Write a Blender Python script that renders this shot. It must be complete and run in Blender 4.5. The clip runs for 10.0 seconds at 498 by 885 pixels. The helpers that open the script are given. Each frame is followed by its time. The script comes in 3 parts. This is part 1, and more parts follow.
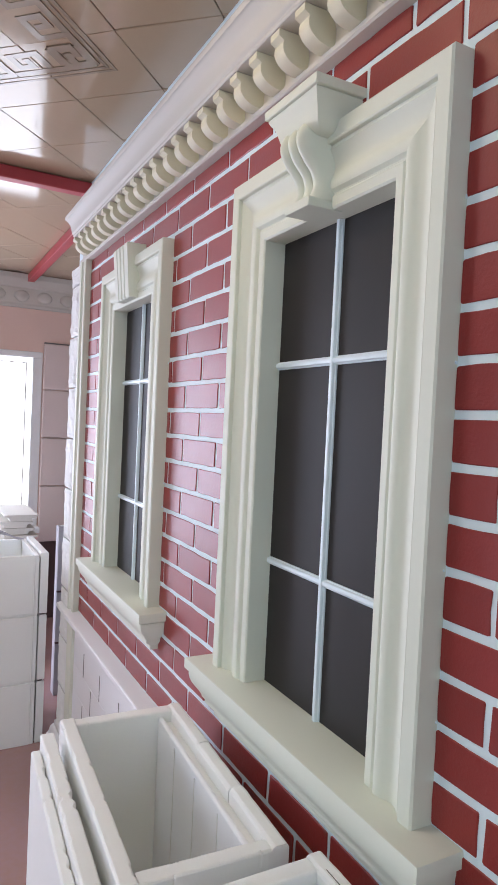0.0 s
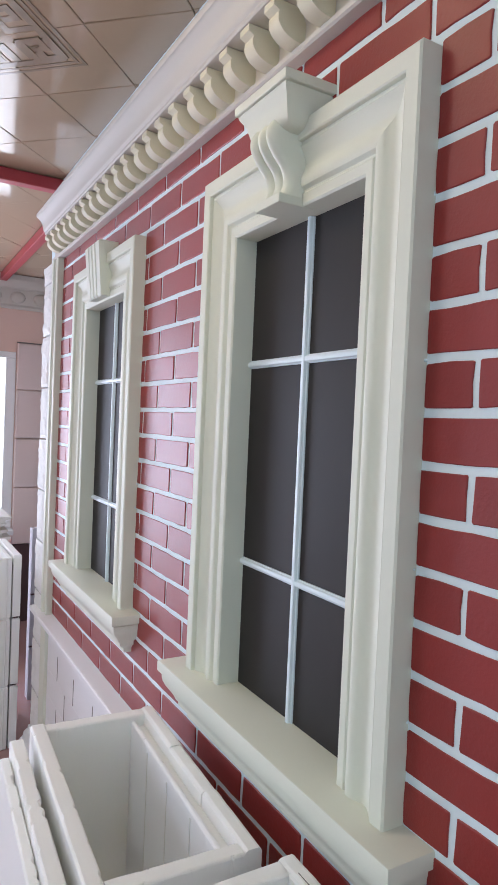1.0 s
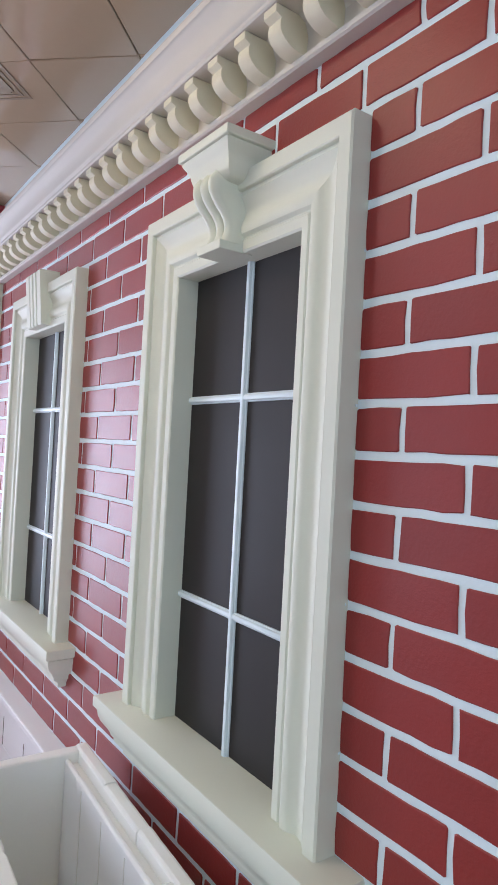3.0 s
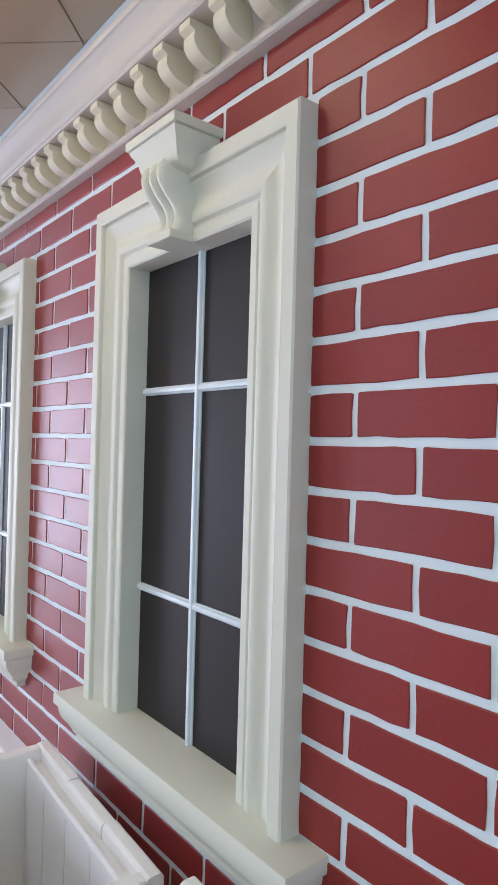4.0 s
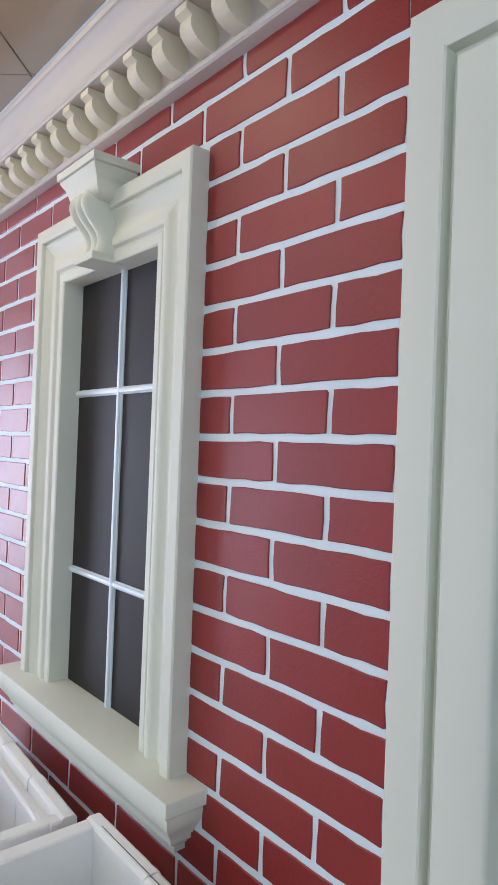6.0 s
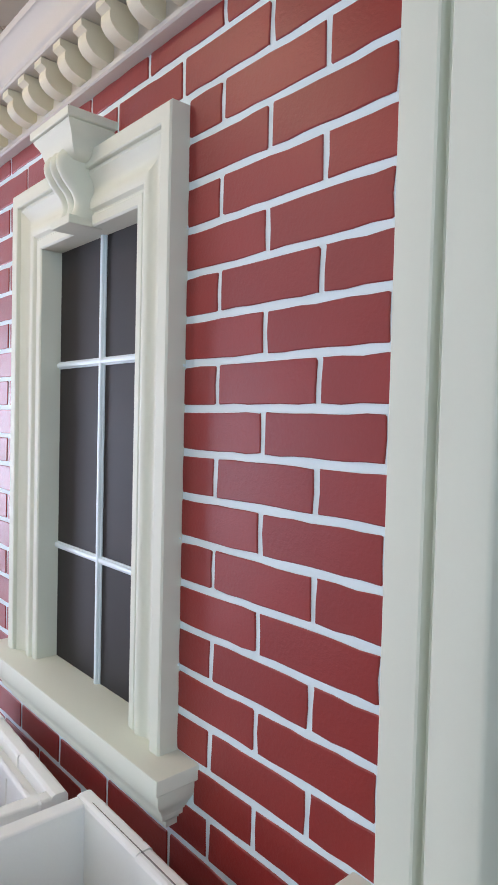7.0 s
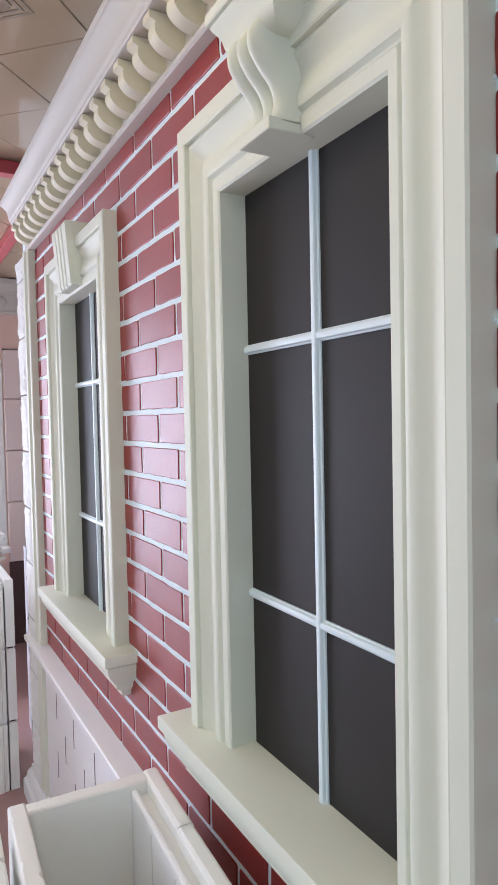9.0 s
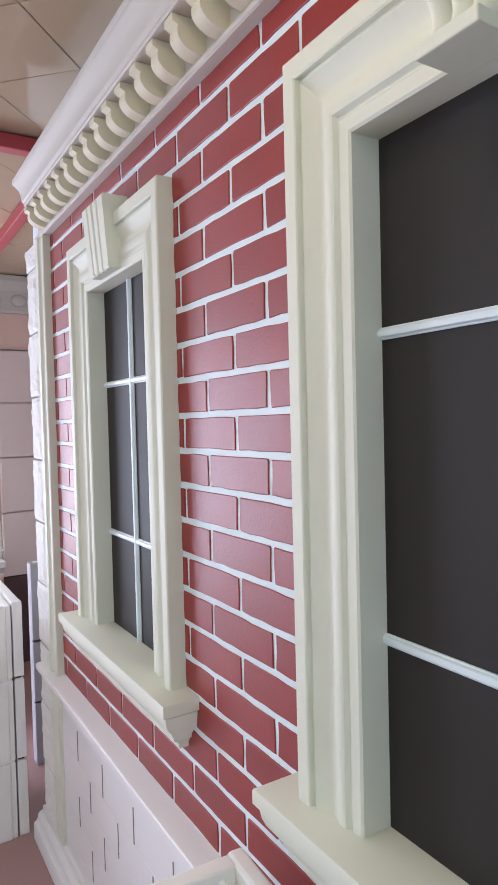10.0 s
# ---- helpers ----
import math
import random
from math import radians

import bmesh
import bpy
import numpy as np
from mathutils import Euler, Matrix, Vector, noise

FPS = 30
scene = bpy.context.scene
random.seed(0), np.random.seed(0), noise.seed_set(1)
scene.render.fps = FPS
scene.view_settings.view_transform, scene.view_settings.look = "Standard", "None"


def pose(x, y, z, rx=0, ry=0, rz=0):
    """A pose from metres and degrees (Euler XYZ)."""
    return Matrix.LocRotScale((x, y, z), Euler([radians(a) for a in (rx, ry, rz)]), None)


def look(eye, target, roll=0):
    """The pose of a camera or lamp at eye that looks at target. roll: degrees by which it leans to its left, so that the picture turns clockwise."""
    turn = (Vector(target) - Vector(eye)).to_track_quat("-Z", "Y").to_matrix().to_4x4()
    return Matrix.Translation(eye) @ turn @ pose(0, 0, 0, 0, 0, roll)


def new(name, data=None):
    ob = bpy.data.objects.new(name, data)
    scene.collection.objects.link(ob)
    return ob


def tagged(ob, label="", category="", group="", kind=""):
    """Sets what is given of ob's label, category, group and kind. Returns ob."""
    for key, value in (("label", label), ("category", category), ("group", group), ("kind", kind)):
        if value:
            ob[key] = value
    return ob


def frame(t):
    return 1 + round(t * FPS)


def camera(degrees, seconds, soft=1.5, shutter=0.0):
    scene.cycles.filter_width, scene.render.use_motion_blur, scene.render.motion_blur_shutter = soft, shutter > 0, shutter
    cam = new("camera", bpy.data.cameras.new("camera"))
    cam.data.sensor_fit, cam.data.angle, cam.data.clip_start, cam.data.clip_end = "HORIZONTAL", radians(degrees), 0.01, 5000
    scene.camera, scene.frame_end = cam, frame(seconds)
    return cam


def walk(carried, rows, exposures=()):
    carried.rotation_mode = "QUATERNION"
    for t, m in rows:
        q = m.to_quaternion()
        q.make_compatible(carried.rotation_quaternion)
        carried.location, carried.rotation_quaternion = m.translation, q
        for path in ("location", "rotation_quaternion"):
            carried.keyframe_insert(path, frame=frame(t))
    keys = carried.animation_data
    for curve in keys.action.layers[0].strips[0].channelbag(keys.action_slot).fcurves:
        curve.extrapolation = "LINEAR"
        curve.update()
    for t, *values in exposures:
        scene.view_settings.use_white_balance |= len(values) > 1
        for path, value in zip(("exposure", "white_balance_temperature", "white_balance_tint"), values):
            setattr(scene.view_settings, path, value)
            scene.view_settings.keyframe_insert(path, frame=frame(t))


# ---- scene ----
cam = camera(42.6, 10.0)
PATH = [
    (0, (0.027, 0.065, 1.459), (0.967, 1.829, 1.396), 2.7),
    (0.5, (0.026, 0.085, 1.45), (0.929, 1.867, 1.367), 2.9),
    (1, (0.045, 0.07, 1.458), (1.044, 1.802, 1.398), 2.5),
    (1.5, (0.052, 0.053, 1.468), (1.069, 1.775, 1.448), 2.6),
    (2, (0.05, 0.039, 1.476), (1.12, 1.729, 1.483), 3.2),
    (3.5, (0.024, 0.045, 1.482), (1.232, 1.639, 1.496), 2.3),
    (4, (0.03, 0.039, 1.476), (1.291, 1.592, 1.481), 1.6),
    (4.5, (0.033, -0.018, 1.485), (1.266, 1.557, 1.51), 2.0),
    (5, (0.034, -0.089, 1.487), (1.24, 1.507, 1.52), 2.0),
    (5.5, (0.033, -0.137, 1.481), (1.262, 1.441, 1.492), 2.3),
    (5.7, (0.032, -0.162, 1.473), (1.293, 1.39, 1.506), 2.4),
    (6.8, (0.075, -0.197, 1.461), (1.44, 1.264, 1.41), 1.3),
    (7, (0.066, -0.159, 1.467), (1.393, 1.336, 1.396), 1.4),
    (7.5, (0.061, -0.029, 1.459), (1.326, 1.516, 1.341), 1.6),
    (8, (0.06, 0.077, 1.467), (1.277, 1.659, 1.335), 0.4),
    (8.5, (0.109, 0.187, 1.455), (1.213, 1.85, 1.328), -0.2),
    (9, (0.183, 0.3, 1.467), (1.169, 2.039, 1.389), -1.2),
    (9.5, (0.17, 0.43, 1.46), (1.15, 2.172, 1.391), -0.1),
    (10, (0.114, 0.608, 1.467), (1.158, 2.313, 1.403), -1.4),
]
walk(cam, [(t, look(eye, target, roll)) for t, eye, target, roll in PATH], [(0.0, -0.77, 5990, 8), (2.0, -0.77, 5860, 8), (3.5, -0.74, 5830, 8), (5.5, -0.75, 5780, 8), (7.0, -0.60, 5900, 8), (10.0, -0.68, 6030, 8)])
# ---------- world and light ----------
world = bpy.data.worlds.new("world")
scene.world = world
world.use_nodes = True
wn = world.node_tree.nodes
sky = wn.new("ShaderNodeTexSky")
sky.sky_type = 'NISHITA'
sky.sun_disc = False
sky.sun_elevation = radians(42)
sky.sun_rotation = radians(200)
wn["Background"].inputs["Strength"].default_value = 0.12
world.node_tree.links.new(sky.outputs[0], wn["Background"].inputs["Color"])


def area_lamp(name, eye, target, w, h, watts, colour):
    d = bpy.data.lights.new(name, 'AREA')
    d.shape, d.size, d.size_y, d.energy, d.color = 'RECTANGLE', w, h, watts, colour
    ob = new(name, d)
    ob.matrix_world = look(eye, target)
    return ob


FLOOR, CEIL, W = -0.12, 2.47, 0.70
area_lamp("daylight_back_window", (0.40, 5.27, 1.24), (0.40, 0, 1.1), 0.9, 1.2, 22, (0.86, 0.89, 1.0))
area_lamp("daylight_back_door", (-1.05, 5.27, 1.05), (-1.05, 0, 1.0), 1.7, 2.15, 165, (0.76, 0.80, 1.0))
area_lamp("daylight_side_window", (-2.75, -0.7, 1.45), (0.7, 0.6, 0.6), 2.4, 1.6, 10, (0.86, 0.97, 1.0))
area_lamp("daylight_rear_window", (-0.9, -2.45, 1.72), (0.3, 0.9, 0.6), 2.2, 1.3, 8, (0.48, 0.73, 1.0))
# unseen square panel lamps in the ceiling: one before the wall, dimmer and warmer, two added as fill
LAMPS = ((0.06, 1.14, 4.6, (1.0, 0.70, 0.40)), (-0.9, 1.75, 13.0, (0.97, 1.0, 1.0)), (-0.35, -0.40, 5.5, (0.72, 0.89, 1.0)))
for lx, ly, watts, tone in LAMPS:
    area_lamp("unseen_ceiling_light", (lx, ly, CEIL - 0.022), (lx, ly + 0.0001, 0), 0.29, 0.29, watts, tone)

# ---------- materials ----------


def material(name, base, rough=0.6, vary=0.08, scale=6.0, fine=120.0, bump=0.15, dist=0.002, spec=0.5, per_object=0.0, tint=None):
    """A painted or cast surface: two scales of tone, fine relief, and a tone for each object."""
    m = bpy.data.materials.new(name)
    m.use_nodes = True
    n, l = m.node_tree.nodes, m.node_tree.links
    b = n["Principled BSDF"]
    b.inputs["Roughness"].default_value = rough
    b.inputs["Specular IOR Level"].default_value = spec
    co = n.new("ShaderNodeTexCoord")
    big, small = n.new("ShaderNodeTexNoise"), n.new("ShaderNodeTexNoise")
    big.inputs["Scale"].default_value, small.inputs["Scale"].default_value = scale, fine
    big.inputs["Detail"].default_value = small.inputs["Detail"].default_value = 5
    for t in (big, small):
        l.new(co.outputs["Object"], t.inputs["Vector"])
    ramp = n.new("ShaderNodeMix")
    ramp.data_type = 'RGBA'
    lo = tuple(c * (1 - vary) for c in (tint or base))
    hi = tuple(min(1, c * (1 + vary)) for c in base)
    ramp.inputs[6].default_value, ramp.inputs[7].default_value = (*lo, 1), (*hi, 1)
    add = n.new("ShaderNodeMath")
    add.operation = 'MULTIPLY_ADD'
    add.inputs[1].default_value, add.inputs[2].default_value = 0.35, 0.0
    l.new(small.outputs["Fac"], add.inputs[0])
    s2 = n.new("ShaderNodeMath")
    s2.operation = 'MULTIPLY_ADD'
    s2.inputs[1].default_value = 0.65
    l.new(big.outputs["Fac"], s2.inputs[0])
    l.new(add.outputs[0], s2.inputs[2])
    l.new(s2.outputs[0], ramp.inputs[0])
    out = ramp.outputs[2]
    if per_object:
        info = n.new("ShaderNodeObjectInfo")
        rng = n.new("ShaderNodeMapRange")
        rng.inputs[3].default_value, rng.inputs[4].default_value = 1 - per_object, 1 + per_object
        l.new(info.outputs["Random"], rng.inputs[0])
        hsv = n.new("ShaderNodeHueSaturation")
        l.new(rng.outputs[0], hsv.inputs["Value"])
        l.new(out, hsv.inputs["Color"])
        out = hsv.outputs[0]
    l.new(out, b.inputs["Base Color"])
    bp = n.new("ShaderNodeBump")
    bp.inputs["Strength"].default_value, bp.inputs["Distance"].default_value = bump, dist
    l.new(s2.outputs[0], bp.inputs["Height"])
    l.new(bp.outputs[0], b.inputs["Normal"])
    rr = n.new("ShaderNodeMapRange")
    rr.inputs[3].default_value, rr.inputs[4].default_value = max(0.02, rough - 0.07), min(1, rough + 0.07)
    l.new(big.outputs["Fac"], rr.inputs[0])
    l.new(rr.outputs[0], b.inputs["Roughness"])
    return m


CREAM = material("cream_cast_stone", (0.72, 0.74, 0.625), 0.6, 0.03, 5, 160, 0.12, 0.0012)
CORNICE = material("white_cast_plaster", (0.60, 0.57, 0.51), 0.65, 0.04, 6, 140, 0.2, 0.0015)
SCROLL = material("pale_yellow_plaster", (0.70, 0.66, 0.50), 0.65, 0.05, 9, 140, 0.2, 0.0015)
BRICK = material("red_painted_brick", (0.262, 0.024, 0.020), 0.50, 0.12, 7, 190, 0.55, 0.0030, 0.25, 0.06)
for coated, wt in ((BRICK, 0.45),):
    coated.node_tree.nodes["Principled BSDF"].inputs["Coat Weight"].default_value = wt
    coated.node_tree.nodes["Principled BSDF"].inputs["Coat Roughness"].default_value = 0.37
    coated.node_tree.links.new(coated.node_tree.nodes["Bump"].outputs[0], coated.node_tree.nodes["Principled BSDF"].inputs["Coat Normal"])
MORTAR = material("white_joint_paint", (0.75, 0.86, 0.89), 0.6, 0.04, 20, 160, 0.3, 0.002)
PANE = material("dark_grey_film", (0.026, 0.0232, 0.0208), 0.6, 0.12, 3, 60, 0.03, 0.0005, 0.3)
BAR = material("white_gloss_bar", (0.73, 0.83, 0.87), 0.35, 0.02, 10, 90, 0.05, 0.0005)
ROCK = material("rough_white_stone", (0.80, 0.80, 0.77), 0.8, 0.08, 18, 90, 0.7, 0.006)
PANEL = material("grooved_white_panel", (0.83, 0.83, 0.83), 0.6, 0.04, 4, 120, 0.12, 0.001)
FOAM = material("white_foam_board", (0.91, 0.91, 0.87), 0.7, 0.04, 6, 180, 0.25, 0.0015)
FOAM_IN = material("smooth_white_foam", (0.95, 0.96, 0.96), 0.6, 0.02, 4, 120, 0.1, 0.001)
GROOVE = material("dark_joint_line", (0.20, 0.18, 0.17), 0.8, 0.1)
TILE = material("beige_glossy_ceiling_tile", (0.46, 0.345, 0.235), 0.09, 0.05, 3, 40, 0.02, 0.0004, 0.6)
KEY = material("brown_key_pattern", (0.34, 0.27, 0.20), 0.1, 0.05, 3, 40, 0.02, 0.0004, 0.6)
REDSTEEL = material("red_painted_steel", (0.40, 0.05, 0.06), 0.45, 0.1)
PINK = material("pale_pink_wall", (0.78, 0.57, 0.49), 0.7, 0.04, 2, 80, 0.1, 0.001)
GREYWALL = material("pale_grey_block", (0.74, 0.62, 0.59), 0.75, 0.05, 3, 90, 0.2, 0.001)
FLOORM = material("red_brown_floor", (0.36, 0.20, 0.13), 0.24, 0.12, 2.5, 40, 0.05, 0.0006, 0.6, tint=(0.46, 0.30, 0.35))
PALE = material("pale_white_wall", (0.74, 0.75, 0.74), 0.75, 0.04, 2, 80, 0.1, 0.001)
WHITEPL = material("white_plastic", (0.8, 0.8, 0.8), 0.4, 0.02)
# foam with the shade behind the corner put into its grey; also on the cables
GREYFOAM = material("grey_shaded_foam", (0.42, 0.40, 0.43), 0.75, 0.06, 5, 120, 0.2, 0.001)
for soft_foam in (FOAM, FOAM_IN):
    b = soft_foam.node_tree.nodes["Principled BSDF"]
    b.inputs["Subsurface Weight"].default_value = 0.25
    b.inputs["Subsurface Radius"].default_value = (1.0, 1.0, 0.9)
    b.inputs["Subsurface Scale"].default_value = 0.03
DARK = material("dark_red_brown_skirting", (0.07, 0.035, 0.035), 0.6, 0.1)


def glow(name, colour, strength):
    m = bpy.data.materials.new(name)
    m.use_nodes = True
    b = m.node_tree.nodes["Principled BSDF"]
    b.inputs["Base Color"].default_value = (*colour, 1)
    b.inputs["Emission Color"].default_value = (*colour, 1)
    b.inputs["Emission Strength"].default_value = strength
    return m


SKYGLOW = glow("overcast_daylight", (0.97, 0.98, 1.0), 2.0)
DIMGLOW = glow("shaded_daylight", (0.93, 0.97, 1.0), 1.2)

PANELGLOW = glow("lit_opal_plastic", (1.0, 0.95, 0.86), 4.0)

# ---------- mesh helpers ----------


def mesh_of(name, bm, mat):
    bmesh.ops.recalc_face_normals(bm, faces=bm.faces)
    me = bpy.data.meshes.new(name)
    bm.to_mesh(me)
    bm.free()
    me.materials.append(mat)
    return me


def smooth(me, angle=35):
    for p in me.polygons:
        p.use_smooth = True
    me.set_sharp_from_angle(angle=radians(angle))


def part(name, bm, mat, parent=None, label="", round_off=False):
    me = mesh_of(name, bm, mat)
    if round_off:
        smooth(me)
    ob = new(name, me)
    if parent:
        ob.parent = parent
    if label:
        tagged(ob, label)
    return ob


def thing(name, label, category, group="", kind=""):
    return tagged(new(name), label, category, group, kind)


def block(bm, x0, x1, y0, y1, z0, z1, bevel=0.0):
    r = bmesh.ops.create_cube(bm, size=1.0)
    vs = r["verts"]
    for v in vs:
        v.co = Vector(((x0 + x1) / 2 + v.co.x * (x1 - x0), (y0 + y1) / 2 + v.co.y * (y1 - y0), (z0 + z1) / 2 + v.co.z * (z1 - z0)))
    if bevel:
        es = list({e for v in vs for e in v.link_edges})
        bmesh.ops.bevel(bm, geom=es, offset=bevel, segments=2, affect='EDGES', profile=0.5)
    return bm


def box(x0, x1, y0, y1, z0, z1, bevel=0.0):
    return block(bmesh.new(), x0, x1, y0, y1, z0, z1, bevel)


def prism_y(profile, y0, y1, bm=None):
    """A closed outline of (x, z), drawn out along y."""
    bm = bm or bmesh.new()
    a = [bm.verts.new((x, y0, z)) for x, z in profile]
    b = [bm.verts.new((x, y1, z)) for x, z in profile]
    n = len(profile)
    for i in range(n):
        j = (i + 1) % n
        bm.faces.new((a[i], a[j], b[j], b[i]))
    bm.faces.new(a[::-1])
    bm.faces.new(b)
    return bm


def loft(levels, back, c):
    """Stacked rectangles against a wall: rows of (z, half width, front x)."""
    bm = bmesh.new()
    rings = []
    for z, hw, xf in levels:
        rings.append([bm.verts.new(p) for p in ((back, c - hw, z), (xf, c - hw, z), (xf, c + hw, z), (back, c + hw, z))])
    for a, b in zip(rings, rings[1:]):
        for i in range(4):
            j = (i + 1) % 4
            bm.faces.new((a[i], a[j], b[j], b[i]))
    bm.faces.new(rings[0])
    bm.faces.new(rings[-1])
    return bm


def curve_pts(pts, n=5):
    """A smooth line through points (Catmull-Rom)."""
    out = []
    p = [pts[0], *pts, pts[-1]]
    for i in range(1, len(p) - 2):
        for k in range(n):
            t = k / n
            out.append(tuple(0.5 * (2 * b + (c - a) * t + (2 * a - 5 * b + 4 * c - d) * t * t + (3 * b - a - 3 * c + d) * t ** 3)
                             for a, b, c, d in zip(p[i - 1], p[i], p[i + 1], p[i + 2])))
    out.append(tuple(pts[-1]))
    return out


# ---------- the windows of the brick wall ----------
SILL, HEAD, TOP, HALF, OPEN, GLASS = 0.898, 1.843, 1.985, 0.332, 0.2045, 0.728
MOULD = [(0.0, 0.0), (0.0, 0.037), (0.003, 0.040), (0.025, 0.040), (0.027, 0.038), (0.0275, 0.030), (0.0305, 0.0295), (0.032, 0.032)]
MOULD += curve_pts([(0.034, 0.0325), (0.044, 0.025), (0.056, 0.0205), (0.066, 0.0225), (0.075, 0.0275), (0.084, 0.029), (0.090, 0.0275)], 4)
MOULD += [(0.094, 0.021), (0.097, 0.0205), (0.098, 0.0225), (0.100, 0.024), (0.114, 0.023), (0.117, 0.020), (0.117, -0.030)]
MOULD = [(u * (HALF - OPEN) / 0.117, h) for u, h in MOULD]
# the window nearest the start has a broad flat fillet and one deep groove
BROAD = [(0.0, 0.0), (0.0, 0.037), (0.003, 0.040), (0.024, 0.0405), (0.048, 0.039), (0.0505, 0.037), (0.051, 0.020), (0.058, 0.0175), (0.0625, 0.019), (0.063, 0.034), (0.0655, 0.0365)]
BROAD += [(0.090, 0.0355), (0.122, 0.036), (0.1255, 0.034), (HALF - OPEN, 0.030), (HALF - OPEN, -0.030)]


def jamb(c, side, mould):
    """side -1: the jamb at smaller y; the head is cut to the mitre."""
    bm = bmesh.new()
    rise = (TOP - HEAD) / (HALF - OPEN)
    lo = [bm.verts.new((W - h, c + side * (HALF - u), SILL - 0.004)) for u, h in mould]
    hi = [bm.verts.new((W - h, c + side * (HALF - u), TOP - u * rise)) for u, h in mould]
    for i in range(len(mould) - 1):
        bm.faces.new((lo[i], lo[i + 1], hi[i + 1], hi[i]))
    return bm


def lintel(c, mould):
    bm = bmesh.new()
    rise = (TOP - HEAD) / (HALF - OPEN)
    a = [bm.verts.new((W - h, c - HALF + u, TOP - u * rise)) for u, h in mould]
    b = [bm.verts.new((W - h, c + HALF - u, TOP - u * rise)) for u, h in mould]
    for i in range(len(mould) - 1):
        bm.faces.new((a[i], a[i + 1], b[i + 1], b[i]))
    return bm


def sill(c):
    lv = [(0.772, 0.336, 0.676), (0.774, 0.338, 0.674), (0.786, 0.338, 0.674), (0.787, 0.342, 0.670), (0.792, 0.344, 0.668), (0.797, 0.350, 0.660), (0.798, 0.353, 0.657), (0.800, 0.354, 0.656), (0.810, 0.354, 0.656), (0.811, 0.359, 0.651), (0.816, 0.3605, 0.6495), (0.823, 0.3645, 0.6455), (0.831, 0.371, 0.639), (0.840, 0.378, 0.632), (0.850, 0.3825, 0.6275),
          (0.860, 0.3845, 0.6255), (0.866, 0.3845, 0.6255), (0.8665, 0.382, 0.628), (0.8695, 0.382, 0.628), (0.870, 0.390, 0.620), (0.873, 0.393, 0.617), (0.893, 0.393, 0.617), (0.8965, 0.3915, 0.6185), (SILL, 0.388, 0.622)]
    return loft(lv, GLASS + 0.02, c)


def muntin(y0, z0, y1, z1, r=0.0085, rise=1.0):
    """A flat moulded bar on the panes, stepped at both edges."""
    bm = bmesh.new()
    d = Vector((0, y1 - y0, z1 - z0)).normalized()
    s = Vector((0, -d.z, d.y))
    half = [(1.0, -0.002), (1.0, 0.0028), (0.86, 0.0040), (0.72, 0.0044), (0.66, 0.0072), (0.50, 0.0092), (0.25, 0.0098)]
    out = half + [(-a, b) for a, b in half[::-1]]
    ends = []
    for p in ((y0, z0), (y1, z1)):
        ends.append([bm.verts.new(Vector((GLASS - q * rise, *p)) + s * r * a) for a, q in out])
    for k in range(len(out) - 1):
        bm.faces.new((ends[0][k], ends[0][k + 1], ends[1][k + 1], ends[1][k]))
    for e in ends:
        bm.faces.new(e)
    return bm


def scroll_corbel(c):
    """An S-shaped bracket with three ribs down its front."""
    side = curve_pts([(0.632, 1.855), (0.641, 1.868), (0.645, 1.885), (0.638, 1.905), (0.620, 1.925), (0.607, 1.947), (0.608, 1.968), (0.624, 1.989)], 5)
    bm = bmesh.new()
    cols = []
    ribs = []
    for rc in (-0.0272, 0.0, 0.0272):
        ribs += [(rc + 0.0133 * q / 4, 0.021 * (1 - math.sqrt(max(0.0, 1 - (q / 4.15) ** 2)))) for q in range(-4, 5)]
    for dy, dip in ribs:
        cols.append([bm.verts.new((x + dip, c + dy, z)) for x, z in side])
    for a, b in zip(cols, cols[1:]):
        for i in range(len(side) - 1):
            bm.faces.new((a[i], a[i + 1], b[i + 1], b[i]))
    for col, dy in ((cols[0], -0.0405), (cols[-1], 0.0405)):
        w = [bm.verts.new((W + 0.002, c + dy, z)) for x, z in side]
        for i in range(len(side) - 1):
            bm.faces.new((col[i], col[i + 1], w[i + 1], w[i]))
    return bm


def corbel_cap(c):
    lv = [(1.962, 0.036, 0.644), (1.9635, 0.046, 0.634), (1.968, 0.055, 0.625), (1.976, 0.0615, 0.6185), (1.986, 0.0645, 0.6155), (1.994, 0.0665, 0.6135), (2.002, 0.0705, 0.6095), (2.010, 0.0765, 0.604), (2.0165, 0.080, 0.601),
          (2.017, 0.0775, 0.603), (2.0195, 0.0775, 0.603), (2.020, 0.084, 0.598), (2.022, 0.0855, 0.5965), (2.035, 0.0855, 0.5965), (2.037, 0.084, 0.598)]
    return loft(lv, W, c)


